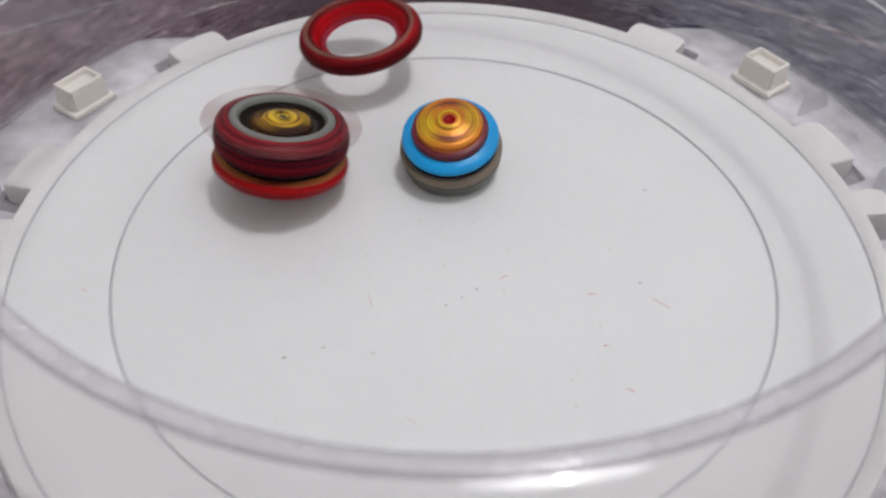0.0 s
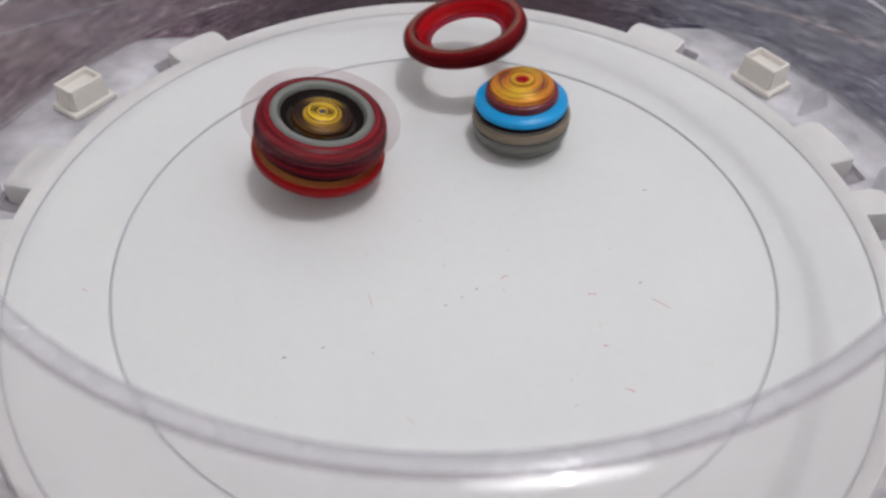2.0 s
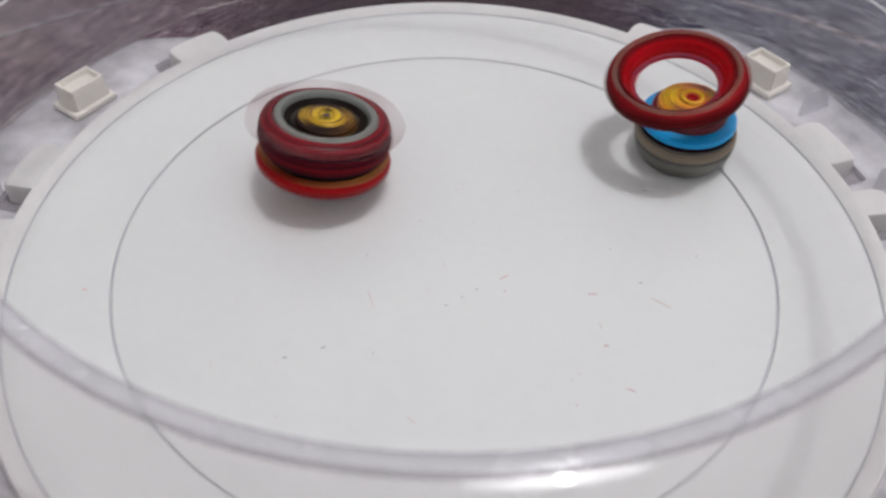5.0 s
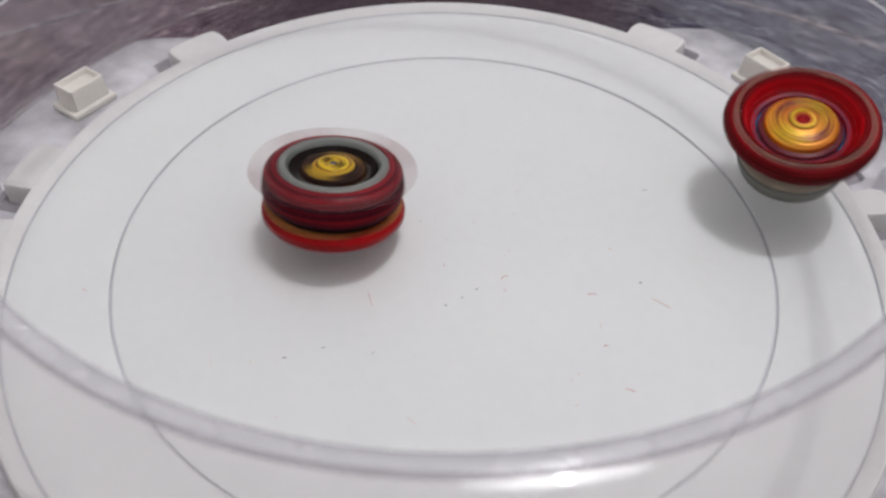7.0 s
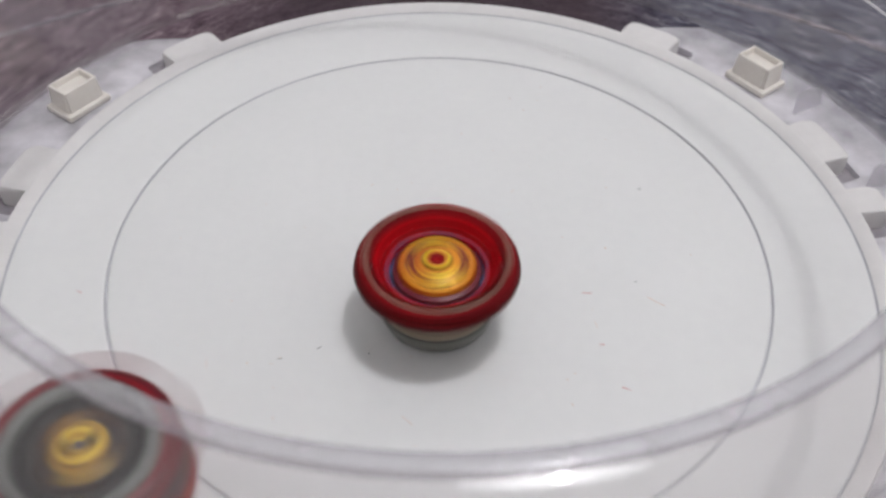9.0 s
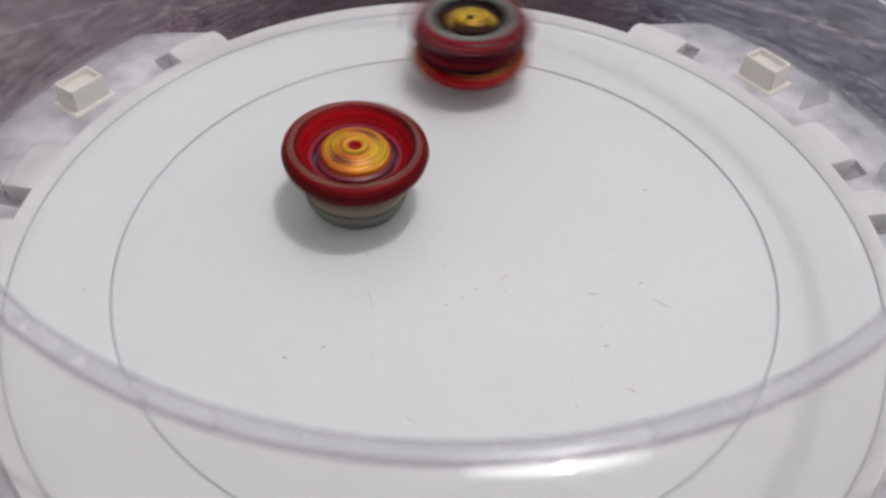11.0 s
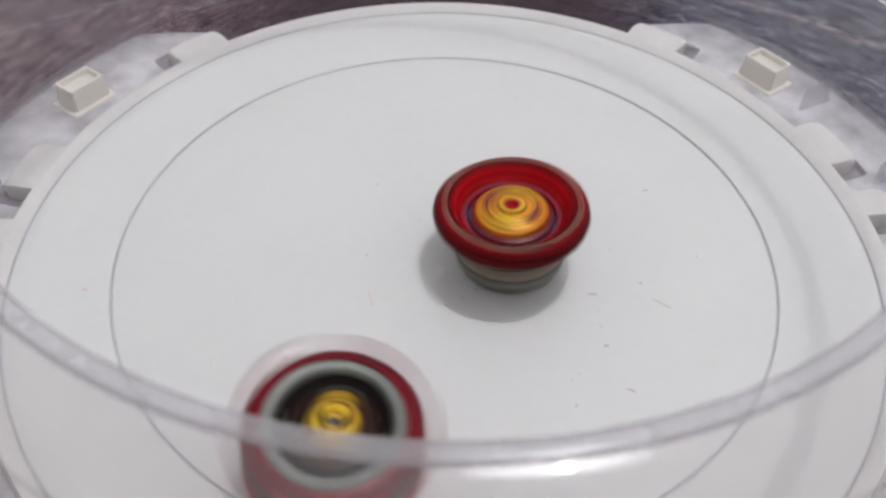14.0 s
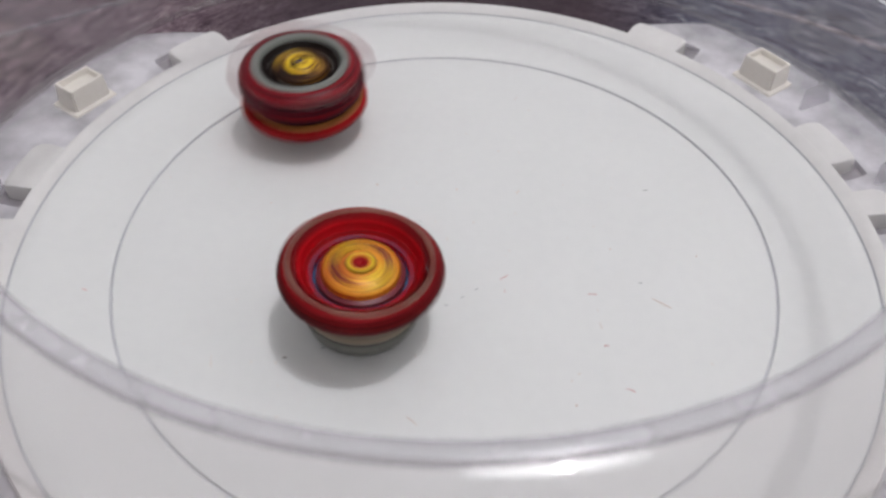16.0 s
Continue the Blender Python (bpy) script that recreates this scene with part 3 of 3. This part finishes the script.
def build_ring():
    ring = empty("spinner_ring", "loose red ring of a spinning top with worn brown rim", "ring")
    inner = part("inner_wall", lathe([(13.3, -2.9), (13.6, -2.1), (15.0, -1.9), (15.9, -1.3), (16.9, 0.6), (17.5, 2.0), (18.3, 2.5), (18.8, -4.0), (15.0, -3.8)], 128), RED, ring, "bright red inner wall")
    part("inner_step", lathe([(14.9, -2.0), (15.1, -1.6), (15.9, -1.0), (16.2, -1.3)], 128), RED_LOW, inner, "deep red step inside the ring")
    band = part("outer_band", lathe([(18.2, 2.3), (19.0, 3.0), (20.2, 3.1), (21.6, 2.5), (22.7, 1.3), (23.1, -0.4), (22.7, -2.2), (21.4, -3.7), (18.7, -4.1)], 128, True, lobes=3, depth=0.032), BAND, ring, "dark red-brown outer band")
    for k in range(6):
        a = 60 * k
        part("rim_inlay", lathe([(19.2, 2.9), (20.3, 2.9), (21.0, 2.5), (21.3, 2.4), (21.1, 2.9), (20.4, 3.4), (19.4, 3.3)], 8, True, a - 17, a + 17), SMEAR, band, "worn brown-grey inlay")
        part("side_inlay", lathe([(21.5, -3.6), (23.0, -2.0), (23.4, -0.6), (22.6, -0.8), (21.2, -2.8)], 8, True, a + 12, a + 44), MAROON, band, "dark maroon inlay")
        part("floor_inlay", lathe([(13.4, -2.3), (14.8, -2.1), (14.8, -1.7), (13.6, -1.9)], 5, True, a + 5, a + 33), NAVY, inner, "navy inlay")
    return ring


# ---------------------------------------------------------------- motion
BIG_1 = [(0.0, -0.0562, 0.0242, 0.1256, 0.2204), (0.1, -0.0562, 0.0242, 0.1256, 0.2204), (0.2, -0.0459, 0.0241, 0.1890, -0.0063), (0.5, -0.0462, 0.0249, 0.1830, -0.0051), (1.0, -0.0454, 0.0280, 0.1723, -0.0198),
         (1.5, -0.0450, 0.0303, 0.1622, -0.0105), (2.0, -0.0447, 0.0322, 0.1658, 0.0055), (2.5, -0.0446, 0.0330, 0.1754, 0.0325), (3.0, -0.0426, 0.0338, 0.1284, 0.0805),
         (3.5, -0.0438, 0.0337, 0.1511, 0.0802), (4.0, -0.0430, 0.0331, 0.1340, 0.1324), (4.2, -0.0430, 0.0326, 0.1340, 0.1327), (6.3, -0.0395, 0.0140, 0.0807, 0.2045),
         (6.5, -0.0386, 0.0115, 0.0666, 0.2150), (7.0, -0.0357, 0.0020, 0.0509, 0.2055), (7.5, -0.0334, -0.0093, 0.0718, 0.1721), (8.0, -0.0251, -0.0354, 0.0500, 0.2368)]
BIG_2 = [(8.5, -0.0475, -0.0677, 0.1258, -0.0698), (9.0, -0.0776, -0.0980, 0.0600, 0.0000), (9.2, -0.0886, -0.0932, 0.0000, 0.0000), (9.8, -0.1084, -0.0278, 0.0000, 0.0000), (10.4, -0.0760, 0.0553, 0.0000, 0.0000),
         (10.9, -0.0081, 0.0917, 0.0000, 0.0000), (11.3, 0.0579, 0.0832, -0.0450, 0.0085), (11.5, 0.0792, 0.0723, -0.0485, 0.0325), (12.0, 0.1107, 0.0383, -0.0490, 0.0354),
         (12.5, 0.0987, -0.0340, -0.0954, 0.0450), (13.0, 0.0658, -0.0790, -0.1543, -0.0539), (13.5, 0.0144, -0.0953, -0.0466, 0.1454), (14.0, -0.0267, -0.0842, 0.0621, -0.0392),
         (14.5, -0.0642, -0.0521, 0.0289, -0.0862), (15.0, -0.0755, -0.0195, -0.0727, 0.0139), (15.5, -0.0712, 0.0309, -0.0546, -0.0925), (16.0, -0.0511, 0.0607, -0.0061, -0.0346)]
CORE_1 = [(0.0, 0.0022, 0.0389, 0.0000, -0.0600, -0.2000), (0.1, 0.0022, 0.0389, 0.0000, -0.0600, -0.2000), (0.2, -0.0032, 0.0442, 0.0000, -0.0851, -0.0005), (0.5, -0.0028, 0.0452, 0.0000, -0.0988, -0.0169), (1.0, 0.0072, 0.0517, 0.0000, -0.0351, -0.0297),
          (1.5, 0.0137, 0.0519, 0.0000, -0.0361, 0.0602), (2.0, 0.0268, 0.0554, 0.0000, -0.0388, 0.0406), (2.5, 0.0331, 0.0558, 0.0000, -0.0416, 0.0734), (3.0, 0.0471, 0.0568, 0.0000, -0.0875, 0.0023),
          (3.5, 0.0526, 0.0559, 0.0000, -0.0331, 0.0240), (4.0, 0.0648, 0.0491, 0.0000, -0.0302, 0.0944), (4.2, 0.0682, 0.0508, 0.0000, -0.0455, 0.0381), (6.3, 0.1050, 0.0404, 0.0008, 0.0000, 0.0000),
          (6.5, 0.1059, 0.0406, 0.0008, 0.0000, 0.0000), (7.0, 0.1125, 0.0253, 0.0124, -0.1200, -0.1500), (7.5, 0.0968, 0.0061, 0.0112, -0.0500, -0.1900)]
CORE_2 = [(8.0, 0.0485, -0.0093, 0.0000, 0.0686, -0.1415), (8.5, 0.0141, -0.0270, 0.0000, -0.0229, 0.0172), (9.0, -0.0007, -0.0290, 0.0000, -0.0067, 0.0137), (9.2, -0.0075, -0.0285, 0.0000, 0.0000, 0.0100),
          (10.3, -0.0340, 0.0010, 0.0000, 0.0200, 0.0000), (11.3, -0.0258, 0.0272, 0.0000, 0.0436, -0.0284), (11.5, -0.0209, 0.0304, 0.0000, 0.0306, -0.0322),
          (12.0, -0.0101, 0.0343, 0.0000, 0.0043, -0.0180), (12.5, 0.0050, 0.0302, 0.0000, -0.0185, 0.0210), (13.0, 0.0143, 0.0217, 0.0000, -0.0180, 0.0155), (13.5, 0.0207, 0.0067, 0.0000, -0.0356, 0.0619),
          (14.0, 0.0202, -0.0071, 0.0000, -0.0277, 0.0406), (14.5, 0.0137, -0.0224, 0.0000, -0.0501, 0.0304), (15.0, 0.0034, -0.0311, 0.0000, -0.0220, 0.0266), (15.5, -0.0122, -0.0339, 0.0000, 0.0109, 0.0593),
          (16.0, -0.0244, -0.0310, 0.0000, 0.0428, 0.0212)]
RING_1 = [(0.0, -0.0332, 0.0916, 0.0186, -0.1119, -0.0234), (0.1, -0.0332, 0.0916, 0.0186, -0.1119, -0.0234), (0.2, -0.0327, 0.0791, 0.0186, -0.1334, 0.0145), (0.5, -0.0327, 0.0791, 0.0186, -0.1334, 0.0145), (1.0, -0.0178, 0.0942, 0.0152, -0.2086, -0.0251),
          (1.5, -0.0089, 0.0903, 0.0207, -0.2100, 0.0380), (2.0, 0.0063, 0.0912, 0.0213, -0.1900, 0.0546), (2.5, 0.0141, 0.0902, 0.0239, -0.1400, 0.1019), (3.0, 0.0285, 0.0778, 0.0269, -0.2000, 0.0925),
          (3.5, 0.0352, 0.0700, 0.0294, -0.1300, 0.0430), (4.0, 0.0502, 0.0575, 0.0318, -0.1938, 0.0005), (4.2, 0.0557, 0.0565, 0.0318, -0.1866, -0.0269), (6.3, 0.1039, 0.0375, 0.0290, -0.1500, -0.1500),
          (6.5, 0.1064, 0.0383, 0.0280, -0.1300, -0.1600)]
# small hops of the big top when it strikes the cover: seconds, height
HOPS = [(0.0, 0.0), (8.2, 0.0), (8.5, 0.004), (9.0, 0.012), (9.2, 0.012), (9.6, 0.0), (12.5, 0.0), (13.0, 0.008), (13.5, 0.006), (14.0, 0.002), (14.4, 0.0), (16.0, 0.0)]
SEAT = 0.0219


def glide(keys, t):
    """Smooth values between the rows of a table at t seconds."""
    if t <= keys[0][0]:
        return list(keys[0][1:])
    if t >= keys[-1][0]:
        return list(keys[-1][1:])
    i = max(k for k in range(len(keys) - 1) if keys[k][0] <= t)
    a, b = keys[i], keys[i + 1]
    h = b[0] - a[0]
    u = (t - a[0]) / h
    out = []
    for c in range(1, len(a)):
        d = (b[c] - a[c]) / h
        before = (a[c] - keys[i - 1][c]) / (a[0] - keys[i - 1][0]) if i > 0 else d
        after = (keys[i + 2][c] - b[c]) / (keys[i + 2][0] - b[0]) if i + 2 < len(keys) else d
        m0 = 0.5 * (before + d) if before * d > 0 else 0.0
        m1 = 0.5 * (after + d) if after * d > 0 else 0.0
        m0, m1 = max(-3 * abs(d), min(3 * abs(d), m0)), max(-3 * abs(d), min(3 * abs(d), m1))
        out.append((2 * u**3 - 3 * u**2 + 1) * a[c] + (u**3 - 2 * u**2 + u) * h * m0 + (3 * u**2 - 2 * u**3) * b[c] + (u**3 - u**2) * h * m1)
    return out


def leaning(x, y, z, lx, ly, spin):
    up = Vector((lx, ly, 1)).normalized()
    return Matrix.Translation((x, y, z)) @ Vector((0, 0, 1)).rotation_difference(up).to_matrix().to_4x4() @ pose(0, 0, 0, 0, 0, spin)


def motions():
    big, core, ring = BIG_1 + BIG_2, CORE_1 + CORE_2, RING_1
    big_rows, core_rows, ring_rows = [], [], []
    for k in range(0, 16 * FPS + 1):
        t = k / FPS
        x, y, lx, ly = glide(big, t)
        big_rows.append((t, leaning(x, y, glide(HOPS, t)[0], lx, ly, -83.0 * k)))
        x, y, z, lx, ly = glide(core, t)
        core_pose = leaning(x, y, z, lx, ly, 79.0 * k)
        core_rows.append((t, core_pose))
        up = Vector((lx, ly, 1)).normalized()
        seated = [*(Vector((x, y, z)) + up * SEAT), lx, ly]
        w = min(1.0, max(0.0, (t - 6.5) / 0.4))
        free = glide(ring, t)
        ring_rows.append((t, leaning(*[f * (1 - w) + s * w for f, s in zip(free, seated)], 79.0 * k)))
    walk(BIG_TOP, big_rows)
    walk(SMALL_TOP, core_rows)
    walk(RING, ring_rows)
    # the loose cover is knocked up a little between the two later stretches
    walk(COVER, [(0.0, pose(0, 0, 0)), (9.4, pose(0, 0, 0)), (9.7, pose(0, 0.0012, 0.0017)), (16.0, pose(0, 0.0012, 0.0017))])


build_room()
build_cloth()
build_stadium()
build_peg(152.2, 55.0)
build_peg(37.0, -53.0)
COVER = build_cover()
build_flecks()
build_dust()
BIG_TOP = build_big_top()
SMALL_TOP = build_small_top()
RING = build_ring()
motions()
